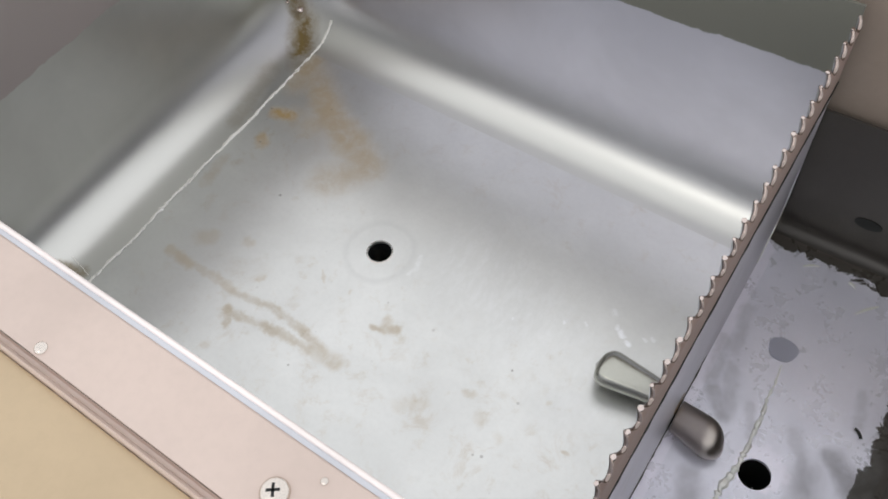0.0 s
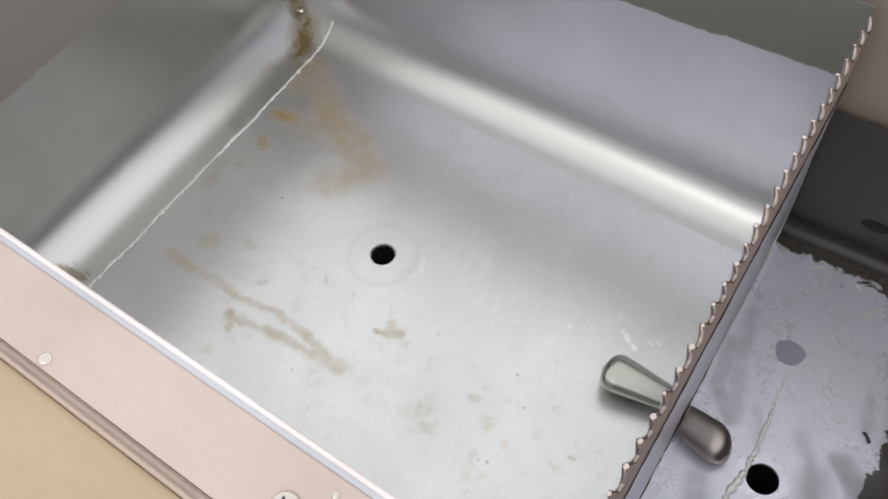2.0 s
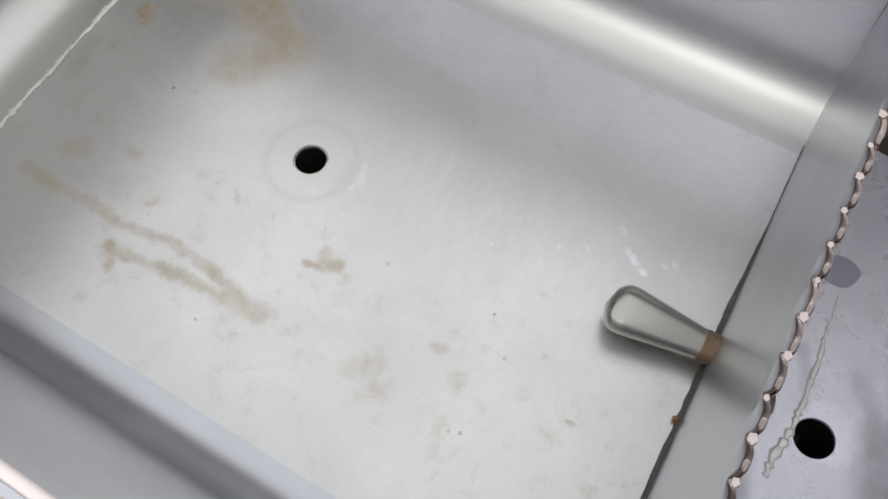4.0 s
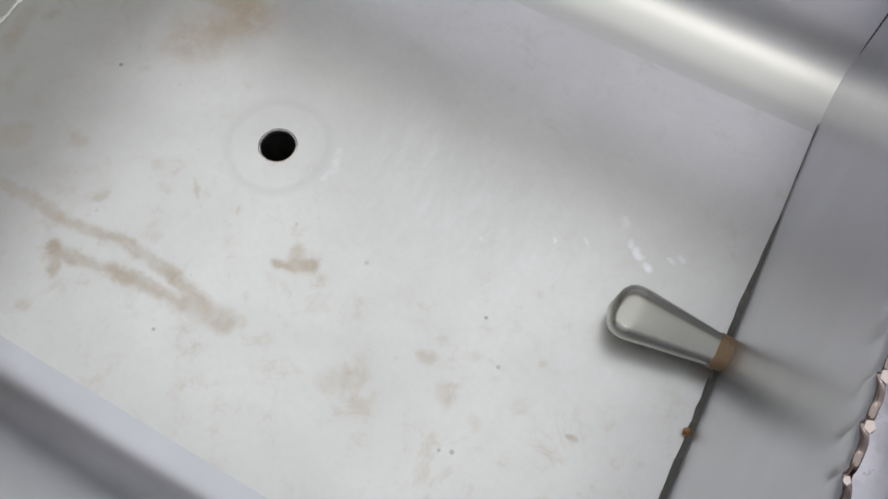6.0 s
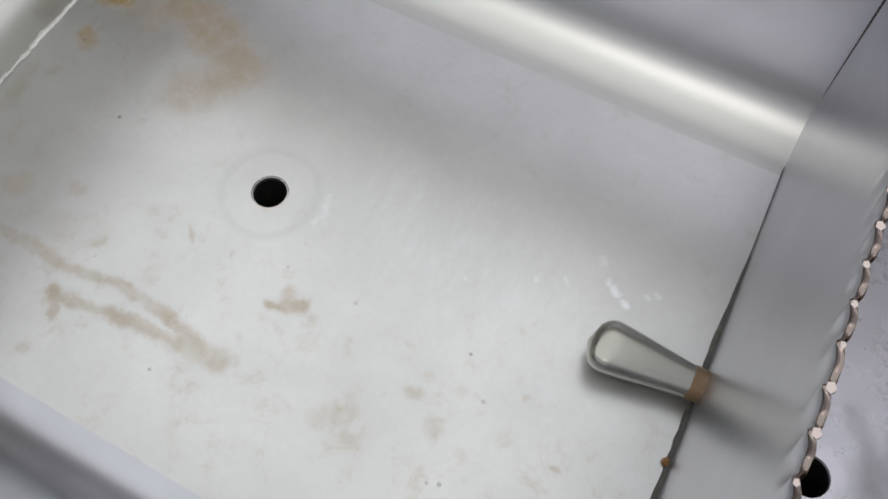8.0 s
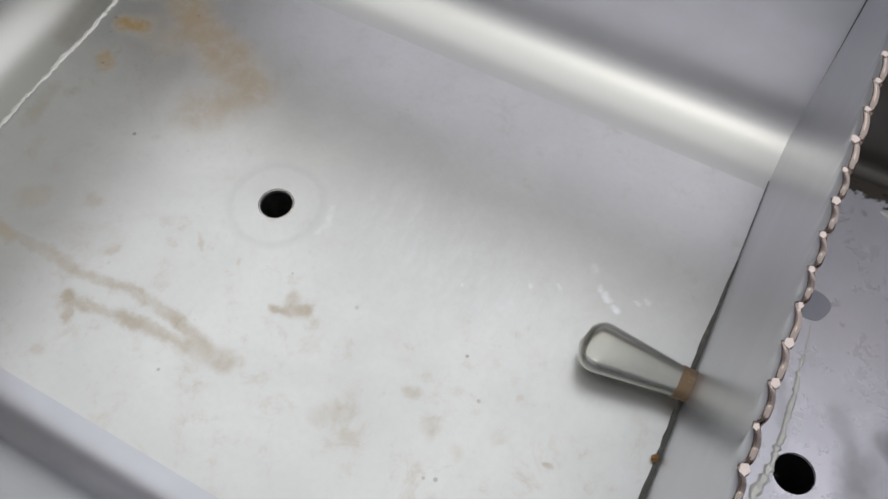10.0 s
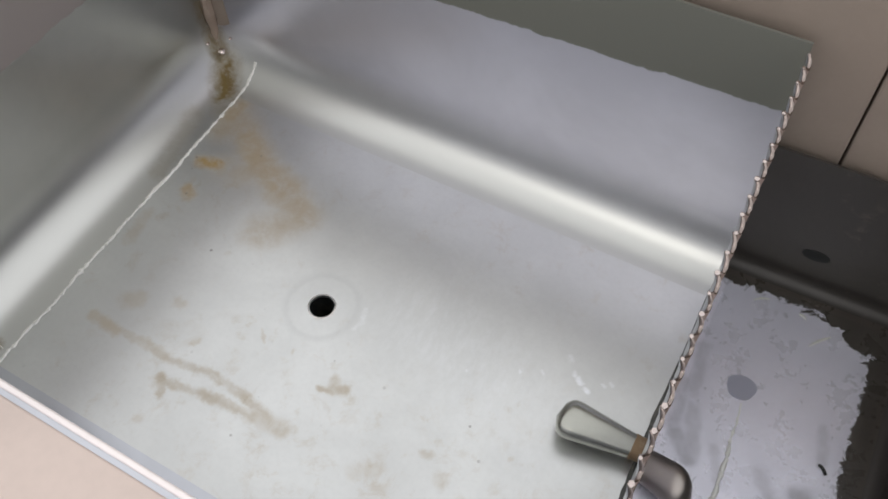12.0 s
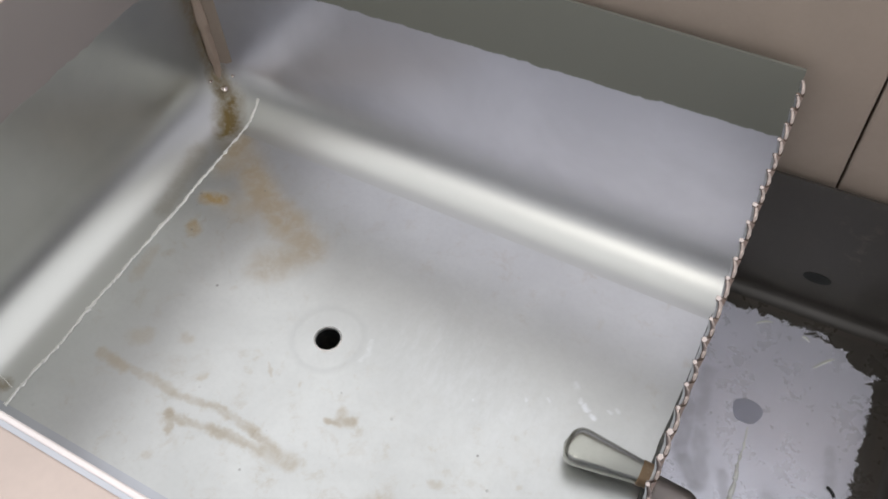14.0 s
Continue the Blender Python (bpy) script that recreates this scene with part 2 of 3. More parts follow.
STEEL_LEFT = steel("side_steel", (0.40, 0.40, 0.375), 0.33, 0.95, CORNER, patch=(0.24, 0.17, 0.06), grime=0.03, grain=0.0, dull_from=0.0840, dull=(0.32, 0.28, 0.265), bump=0.0, foot_sheen=(0.66, 0.66, 0.63))
STEEL_NEAR = steel("front_steel", (0.59, 0.60, 0.635), 0.32, 0.90, grime=0.05, grain=0.0, bump=0.0)
STEEL_DIVIDER = steel("divider_steel", (0.48, 0.48, 0.51), 0.28, 0.82, grime=0.03, grain=0.0, bump=0.0)
STEEL_EDGE = steel("cut_edge_steel", (0.33, 0.275, 0.25), 0.17, 1.0, grime=0.6)
STEEL_RIM = steel("rim_steel", (0.62, 0.51, 0.45), 0.45, 0.35, grime=0.06, bump=0.015)
STEEL_TAN = steel("outer_steel", (0.52, 0.405, 0.265), 0.45, 0.30, grime=0.12, bump=0.015)
STEEL_SIDE_FLOOR = steel("sump_steel", (0.86, 0.84, 0.93), 0.28, 0.30, SMEARS_AND_SHADOW, patch=(0.24, 0.22, 0.22), grime=0.0, bump=0.08, dark_margin=True)
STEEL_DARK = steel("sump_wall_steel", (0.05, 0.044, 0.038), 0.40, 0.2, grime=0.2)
STEEL_BROWN = steel("brown_panel", (0.32, 0.26, 0.215), 0.55, 0.10, grime=0.2, bump=0.02)
STEEL_SPOUT = steel("spout_steel", (0.45, 0.45, 0.40), 0.24, 1.0, grime=0.08, grain=0.03, bump=0.004)
JOINT = steel("joint_caulk", (0.09, 0.09, 0.08), 0.6, 0.1, grime=0.5)
COLLAR = steel("collar_brass", (0.26, 0.175, 0.10), 0.5, 0.4, grime=0.6)
DIVIDER_OUT = steel("divider_outer", (0.60, 0.58, 0.63), 0.38, 0.45, grime=0.3, dull_from=0.0965, dull=(0.30, 0.225, 0.195))
STEEL_SPOUT_DARK = steel("spout_steel_dark", (0.42, 0.38, 0.35), 0.34, 0.95, grime=0.3)
SOLDER = steel("solder", (0.90, 0.89, 0.83), 0.34, 0.15, grime=0.05)
EDGE_HIGHLIGHT = steel("pale_highlight", (0.90, 0.82, 0.79), 0.40, 0.2, grime=0.05)
CONCRETE = steel("concrete", (0.36, 0.35, 0.33), 0.85, 0.0, grime=0.3)
RUST = steel("rust", (0.32, 0.17, 0.06), 0.75, 0.1, grime=0.8, bump=0.2)
DARK = steel("dark_pipe", (0.012, 0.013, 0.012), 0.6, 0.0, grime=0.1)
SCREW = steel("screw_steel", (0.72, 0.66, 0.60), 0.25, 1.0, grime=0.2)
RUST_WELD = steel("weld_rust", (0.42, 0.33, 0.27), 0.5, 0.4, grime=0.8, bump=0.2)
BURR_AND_GLINT = steel("burr_and_glint_steel", (0.66, 0.57, 0.53), 0.16, 1.0, grime=0.3)
PATCH = steel("solder_patch", (0.44, 0.44, 0.52), 0.45, 0.6, grime=0.1)


def water_material():
    mat, n, l, b = nodes_of("water_film")
    n.remove(b)
    tc = n.new("ShaderNodeTexCoord")
    rip = noise_node(n, l, tc.outputs["Object"], 85, 3, 0.5, 0.6)
    bp = n.new("ShaderNodeBump")
    bp.inputs["Strength"].default_value, bp.inputs["Distance"].default_value = 0.5, 0.0015
    l.new(rip.outputs[0], bp.inputs["Height"])
    clear, gloss, mix, fr = (n.new("ShaderNodeBsdf" + "Transparent"), n.new("ShaderNodeBsdfGlossy"), n.new("ShaderNodeMixShader"), n.new("ShaderNodeFresnel"))
    clear.inputs[0].default_value = (0.93, 0.94, 0.94, 1)
    gloss.inputs["Roughness"].default_value = 0.03
    fr.inputs["IOR"].default_value = 1.33
    l.new(bp.outputs[0], gloss.inputs["Normal"])
    l.new(bp.outputs[0], fr.inputs["Normal"])
    l.new(fr.outputs[0], mix.inputs[0])
    l.new(clear.outputs[0], mix.inputs[1])
    l.new(gloss.outputs[0], mix.inputs[2])
    l.new(mix.outputs[0], n["Material Output"].inputs["Surface"])
    return mat


WATER = water_material()


# ---- building ----
def part(name, bm, material, parent=None, label=""):
    me = bpy.data.meshes.new(name)
    bmesh.ops.recalc_face_normals(bm, faces=bm.faces)
    bm.to_mesh(me)
    bm.free()
    me.materials.append(material)
    ob = new(name, me)
    if parent:
        ob.parent = parent
    if label:
        ob["label"] = label
    return ob


def smooth(ob, angle=40):
    ob.data.shade_smooth()
    ob.data.set_sharp_from_angle(angle=radians(angle))
    return ob


def sweep(profile, place, steps=1):
    """Mesh of a closed profile (offset, z) carried along; place(offset, s) gives x, y for s from 0 to 1."""
    bm = bmesh.new()
    rings = [[bm.verts.new((*place(o, i / steps), z)) for o, z in profile] for i in range(steps + 1)]
    k = len(profile)
    for r, s in zip(rings, rings[1:]):
        for j in range(k):
            bm.faces.new((r[j], r[(j + 1) % k], s[(j + 1) % k], s[j]))
    bm.faces.new(rings[0][::-1])
    bm.faces.new(rings[-1])
    return bm


def wall_profile(radius, height, lean=0.0, thick=0.0012, segments=10):
    """A sheet that rises from the floor by a round foot; offset grows outwards."""
    inner = [(radius * math.sin(k / segments * math.pi / 2), radius * (1 - math.cos(k / segments * math.pi / 2)))
             for k in range(segments + 1)]
    inner += [(radius + lean * (height - radius) * k / 4, radius + (height - radius) * k / 4) for k in range(1, 5)]
    outer = [(o + thick, z - thick * 0.3) for o, z in inner[::-1]]
    outer[0] = (outer[0][0], height)
    outer[-1] = (0.0, -thick)
    return inner + outer


def sheet_with_holes(corners, holes, z, thick=0.0015, segments=36):
    """A flat sheet of the given plan with round holes (x, y, radius)."""
    bm = bmesh.new()
    edges = []

    def loop(points):
        vs = [bm.verts.new((x, y, z)) for x, y in points]
        edges.extend(bm.edges.new((vs[i], vs[(i + 1) % len(vs)])) for i in range(len(vs)))

    loop(corners)
    for x, y, r in holes:
        loop([(x + r * math.cos(a * math.tau / segments), y + r * math.sin(a * math.tau / segments)) for a in range(segments)])
    bmesh.ops.triangle_fill(bm, use_beauty=True, edges=edges, normal=(0, 0, 1))
    ret = bmesh.ops.extrude_face_region(bm, geom=bm.faces[:])
    for v in ret["geom"]:
        if isinstance(v, bmesh.types.BMVert):
            v.co.z -= thick
    return bm


def tube(x, y, z_top, z_low, r, thick, segments=36, cap=True):
    """An upright pipe with a closed foot."""
    bm = bmesh.new()
    rings = []
    for rr, z in ((r, z_low), (r, z_top), (r + thick, z_top), (r + thick, z_low)):
        rings.append([bm.verts.new((x + rr * math.cos(a * math.tau / segments), y + rr * math.sin(a * math.tau / segments), z))
                      for a in range(segments)])
    for i in range(4):
        p, q = rings[i], rings[(i + 1) % 4]
        for j in range(segments):
            bm.faces.new((p[j], p[(j + 1) % segments], q[(j + 1) % segments], q[j]))
    if cap:
        bm.faces.new(rings[0])
    return bm


def bead(points, radius, sides=6, flat=0.6):
    """An uneven bead along points (x, y, z, relative thickness)."""
    bm = bmesh.new()
    rings = []
    for i, (x, y, z, w) in enumerate(points):
        p0, p1 = points[max(0, i - 1)], points[min(len(points) - 1, i + 1)]
        way = Vector((p1[0] - p0[0], p1[1] - p0[1], p1[2] - p0[2])).normalized()
        side = way.cross(Vector((0, 0, 1))).normalized()
        up = side.cross(way)
        rings.append([bm.verts.new(Vector((x, y, z)) + (side * math.cos(a * math.tau / sides)
                                                        + up * flat * math.sin(a * math.tau / sides)) * radius * w)
                      for a in range(sides)])
    for r, s in zip(rings, rings[1:]):
        for j in range(sides):
            bm.faces.new((r[j], r[(j + 1) % sides], s[(j + 1) % sides], s[j]))
    bm.faces.new(rings[0][::-1])
    bm.faces.new(rings[-1])
    return bm


def box(x0, x1, y0, y1, z0, z1, bevel=0.0, segments=2):
    bm = bmesh.new()
    bmesh.ops.create_cube(bm, size=1.0)
    for v in bm.verts:
        v.co = Vector(((x0 + x1) / 2 + v.co.x * (x1 - x0), (y0 + y1) / 2 + v.co.y * (y1 - y0), (z0 + z1) / 2 + v.co.z * (z1 - z0)))
    if bevel:
        bmesh.ops.bevel(bm, geom=bm.edges[:], offset=bevel, segments=segments, affect="EDGES", profile=0.5)
    return bm


# ---- the tank ----
SKEW = -0.035                      # the front and back sheets stand slightly out of square
TOP_BACK, TOP_LEFT, TOP_NEAR, TOP_DIVIDER = 0.1268, 0.1265, 0.1650, 0.1262
FOOT_BACK, FOOT_NEAR, FOOT_LEFT = 0.0875, -0.0930, -0.1180
SEAM = 0.1513
SEAM_LEFT = -0.1113                # solder line between the pan and the side sheet
RADIUS = 0.0245                    # bend at the foot of the rear and side sheets
HOLE = (0.0, 0.0, 0.0058)
SIDE_HOLE = (0.1888, -0.0096, 0.0064)
SIDE_Z, SIDE_RIGHT = -0.004, 0.2360

tank = tagged(new("metal_tank"), "open sheet-steel tank with stained pan and scalloped divider", "tank")


def skewed(x, y0):
    return y0 + SKEW * x


def build_pan():
    corners = [(SEAM_LEFT, skewed(SEAM_LEFT, FOOT_NEAR)), (SEAM, skewed(SEAM, FOOT_NEAR)),
               (SEAM, skewed(SEAM, FOOT_BACK)), (SEAM_LEFT, skewed(SEAM_LEFT, FOOT_BACK))]
    part("pan", sheet_with_holes(corners, [HOLE], 0.0), STEEL_FLOOR, tank, "stained steel pan with tan rust streaks and a drain hole")
    smooth(part("drain", tube(*HOLE[:2], -0.0016, -0.05, HOLE[2], 0.0012), DARK, tank, "dark drain pipe under the hole"))


def hole_lip():
    """Bright worn lip round the drain."""
    bm = bmesh.new()
    prof = [(HOLE[2], -0.0012), (HOLE[2] + 0.0002, 0.0001), (HOLE[2] + 0.0003, 0.0002), (HOLE[2] + 0.0006, 0.0001), (HOLE[2] + 0.0006, -0.0004)]
    rings = [[bm.verts.new((r * math.cos(a * math.tau / 40), r * math.sin(a * math.tau / 40), z)) for a in range(40)] for r, z in prof]
    for p, q in zip(rings, rings[1:]):
        for j in range(40):
            bm.faces.new((p[j], p[(j + 1) % 40], q[(j + 1) % 40], q[j]))
    smooth(part("drain_lip", bm, SCREW, tank, "bright worn lip of the drain hole"))


def build_walls():
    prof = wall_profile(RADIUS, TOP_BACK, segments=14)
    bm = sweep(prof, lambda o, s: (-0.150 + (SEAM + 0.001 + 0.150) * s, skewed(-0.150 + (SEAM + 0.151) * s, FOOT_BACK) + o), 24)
    smooth(part("back_wall", bm, STEEL_BACK, tank, "rear sheet with round foot and dull upper band"))
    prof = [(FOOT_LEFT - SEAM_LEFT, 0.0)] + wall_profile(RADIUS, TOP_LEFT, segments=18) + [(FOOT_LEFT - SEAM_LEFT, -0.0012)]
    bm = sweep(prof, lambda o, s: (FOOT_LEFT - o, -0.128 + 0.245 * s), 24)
    smooth(part("side_wall", bm, STEEL_LEFT, tank, "side sheet with round foot and dull pinkish upper band"))
    prof = wall_profile(0.0180, TOP_NEAR, 0.085)
    bm = sweep(prof, lambda o, s: (-0.150 + 0.44 * s, skewed(-0.150 + 0.44 * s, FOOT_NEAR) - o), 24)
    smooth(part("front_wall", bm, STEEL_NEAR, tank, "front sheet rising from a round foot to the rim"))


PITCH, AMP = 0.00763, 0.0014


def build_divider():
    """Upright sheet with a wavy cut upper edge that also weaves a little from side to side."""
    y0, y1 = skewed(SEAM, FOOT_NEAR) - 0.022, skewed(SEAM, FOOT_BACK) + 0.0180
    n = 560
    levels = (-0.012, 0.0, 0.04, 0.08, 0.108, 0.113, 0.116, 0.119, 0.1215, 1.0)
    bm = bmesh.new()
    cols = []
    rnd = random.Random(4)
    wob = [rnd.uniform(-0.12, 0.12) for _ in range(40)]
    for i in range(n + 1):
        y = y1 + (y0 - y1) * i / n
        k = (0.108 - y) / PITCH
        ph = math.tau * (k + wob[int(max(0, k)) % 40] * math.sin(math.pi * (k % 1.0)) ** 2)
        crest = math.cos(ph)
        lobe = ((1 + crest) / 2) ** 1.5
        top = TOP_DIVIDER + AMP * (2.1 * lobe - 1)
        weave = 0.0005 - 0.0014 * ((1 + math.cos(ph + 0.35)) / 2) ** 1.4
        front, rear = [], []
        for z in levels:
            h = top if z > 0.5 else z
            near_top = max(0.0, (h - 0.114) / 0.0125)
            x = SEAM + 0.0014 * h / 0.127 + weave * near_top * near_top
            if z > 0.5:
                ridge = [bm.verts.new((x + 0.00035, y, h + 0.00035)), bm.verts.new((x + 0.0013 - 0.00035, y, h + 0.00035))]
            front.append(bm.verts.new((x, y, h)))
            rear.append(bm.verts.new((x + 0.0006 + 0.0007 * max(0.0, h) / 0.127, y, h)))
        cols.append((front, rear, ridge))
    m = len(levels)
    edge_faces = []
    for (f0, r0, e0), (f1, r1, e1) in zip(cols, cols[1:]):
        for j in range(m - 1):
            bm.faces.new((f0[j], f1[j], f1[j + 1], f0[j + 1]))
            bm.faces.new((r0[j], r0[j + 1], r1[j + 1], r1[j])).material_index = 2
        edge_faces.append(bm.faces.new((f0[-1], f1[-1], e1[0], e0[0])))
        edge_faces.append(bm.faces.new((e0[0], e1[0], e1[1], e0[1])))
        edge_faces.append(bm.faces.new((e0[1], e1[1], r1[-1], r0[-1])))
    for f in edge_faces:
        f.material_index = 1
    ob = smooth(part("divider", bm, STEEL_DIVIDER, tank, "thin divider sheet with a scalloped raw cut edge"), 50)
    ob.data.materials.append(STEEL_EDGE)
    ob.data.materials.append(DIVIDER_OUT)
    # a bright bead added on every crest stands in for its glint
    for k in range(int((0.108 - y1) / PITCH) + 1, int((0.108 - y0) / PITCH) + 1):
        bm = bmesh.new()
        bmesh.ops.create_icosphere(bm, subdivisions=1, radius=0.00078)
        size, slip = 0.75 + 0.5 * rnd.random(), rnd.uniform(-0.0004, 0.0004)
        for v in bm.verts:
            v.co = Vector((SEAM + 0.0012 + slip + v.co.x * 1.05 * size, 0.108 - k * PITCH + slip + v.co.y * 1.3 * size,
                           TOP_DIVIDER + AMP + 0.0002 + v.co.z * 0.75 * size))
        smooth(part("crest", bm, BURR_AND_GLINT, ob, "bright rounded bead added for the glint on the cut edge"), 30)
    pts = [(SEAM + 0.0021, y0 + (y1 - y0) * i / 60, 0.0972, 0.8 + 0.4 * rnd.random()) for i in range(61)]
    part("crease", bead(pts, 0.0006), DARK, ob, "dark crease along the outer face")
    pts = [(SEAM - 0.0003, -0.095 + 0.2 * i / 60, 0.0003, (0.85 + 0.3 * rnd.random()) * (1.15 if i < 34 else max(0.15, 1.15 - 0.1 * (i - 34)))) for i in range(61)]
    part("joint", bead(pts, 0.0012), JOINT, ob, "dark caulked joint along the foot of the divider")
    bm = bmesh.new()
    bmesh.ops.create_icosphere(bm, subdivisions=2, radius=0.0012)
    for v in bm.verts:
        v.co = Vector((SEAM - 0.0016, -0.026, 0.0012)) + v.co * (1 + 0.5 * noise.noise(v.co * 900))
    part("rust_speck", bm, RUST, ob, "orange rust speck")


def spout(x_tip, x_end, y_tip, y_end, w_tip, w_end, h_tip, h_end, z0, e=0.62, cap=0.17):
    """A blunt closed nozzle, wider at its round tip and pinched where it enters the divider."""
    bm = bmesh.new()
    n, m = 22, 28
    rings = []
    for i in range(n + 1):
        s = i / n
        grow = math.sqrt(max(0.0, 1 - (1 - min(1, s / cap)) ** 2)) if s < cap else 1.0
        grow = max(grow, 0.05)
        t = max(0.0, (s - 0.2) / 0.8)
        w = (w_tip + (w_end - w_tip) * t) * grow
        h = (h_tip + (h_end - h_tip) * t) * (0.35 + 0.65 * grow)
        x, y = x_tip + (x_end - x_tip) * s, y_tip + (y_end - y_tip) * s
        ring = []
        for j in range(m):
            a = math.tau * j / m
            ca, sa = math.cos(a), math.sin(a)
            ring.append(bm.verts.new((x, y + w * math.copysign(abs(ca) ** e, ca),
                                      z0 + h * 0.5 + h * 0.5 * math.copysign(abs(sa) ** e, sa))))
        rings.append(ring)
    for r, q in zip(rings, rings[1:]):
        for j in range(m):
            bm.faces.new((r[j], r[(j + 1) % m], q[(j + 1) % m], q[j]))
    bm.faces.new(rings[0][::-1])
    bm.faces.new(rings[-1])
    return bm


def build_spout():
    ob = smooth(part("spout", spout(0.1157, 0.1520, -0.0043, -0.0030, 0.0082, 0.0042, 0.0092, 0.0064, 0.0052, 0.72), STEEL_SPOUT, tank,
                     "blunt grey steel nozzle through the foot of the divider"), 60)
    bm = spout(0.1462, 0.1522, -0.0032, -0.0030, 0.0054, 0.0050, 0.0074, 0.0072, 0.0047, 0.8)
    smooth(part("collar", bm, COLLAR, ob, "brownish rusted collar"), 60)
    smooth(part("spout_end", spout(0.1745, 0.1530, -0.0095, -0.0050, 0.0086, 0.0070, 0.0128, 0.0100, SIDE_Z + 0.0002, 0.9, 0.45), STEEL_SPOUT_DARK, ob,
                "dark rounded outer end of the nozzle"), 60)


def build_seams():
    rnd = random.Random(11)
    pts, dx = [], 0.0
    for i in range(150):
        y = -0.090 + 0.2005 * i / 149
        dx = 0.86 * dx + rnd.uniform(-0.00035, 0.00035)
        base = -0.1104 - 0.018 * max(0.0, y - 0.02) - 0.012 * max(0.0, -0.06 - y)
        up = min(RADIUS, max(0.0, y - skewed(-0.112, FOOT_BACK)))
        pts.append((base + dx, y, 0.0003 + RADIUS - math.sqrt(RADIUS ** 2 - up ** 2), (0.40 + 0.85 * rnd.random()) * (1.0 if i % 41 else 1.7)))
    part("solder_seam", bead(pts, 0.00095), SOLDER, tank, "uneven pale solder line along the pan")
    pts = [(-0.132 + 0.018 * i / 12, -0.078 - 0.004 * i / 12 + rnd.uniform(-0.0002, 0.0002), 0.0024 - 0.0022 * i / 12, 0.6 + 0.4 * rnd.random()) for i in range(13)]
    part("scratch", bead(pts, 0.0003), SOLDER, tank)
    # corner joint: rust and bright burrs
    for x, y, z, r, mat, name in ((-0.1325, 0.1090, 0.0100, 0.0017, BURR_AND_GLINT, "burr"), (-0.1380, 0.1055, 0.0160, 0.0010, BURR_AND_GLINT, "burr"),
                                  (-0.1290, 0.1140, 0.0165, 0.0009, BURR_AND_GLINT, "burr")):
        bm = bmesh.new()
        bmesh.ops.create_icosphere(bm, subdivisions=2, radius=r)
        for v in bm.verts:
            v.co = Vector((x, y, z)) + Vector((v.co.x * 1.2, v.co.y * 1.1, v.co.z * 0.6)) * (1 + 0.5 * noise.noise(v.co * 700))
        smooth(part(name, bm, mat, tank))
    pts = [(-0.1405 + rnd.uniform(-0.0002, 0.0002), 0.1160, 0.010 + 0.112 * i / 24, 0.8 + 0.5 * rnd.random()) for i in range(25)]
    pts = [(x, y, z, w) for x, y, z, w in pts]
    part("corner_weld", upright_bead(pts, 0.0030), RUST_WELD, tank, "rust-brown welded corner")


def upright_bead(points, radius, sides=8):
    bm = bmesh.new()
    rings = [[bm.verts.new((x + radius * w * math.cos(a * math.tau / sides), y + radius * w * math.sin(a * math.tau / sides), z))
              for a in range(sides)] for x, y, z, w in points]
    for r, s in zip(rings, rings[1:]):
        for j in range(sides):
            bm.faces.new((r[j], r[(j + 1) % sides], s[(j + 1) % sides], s[j]))
    bm.faces.new(rings[0][::-1])
    bm.faces.new(rings[-1])
    return bm


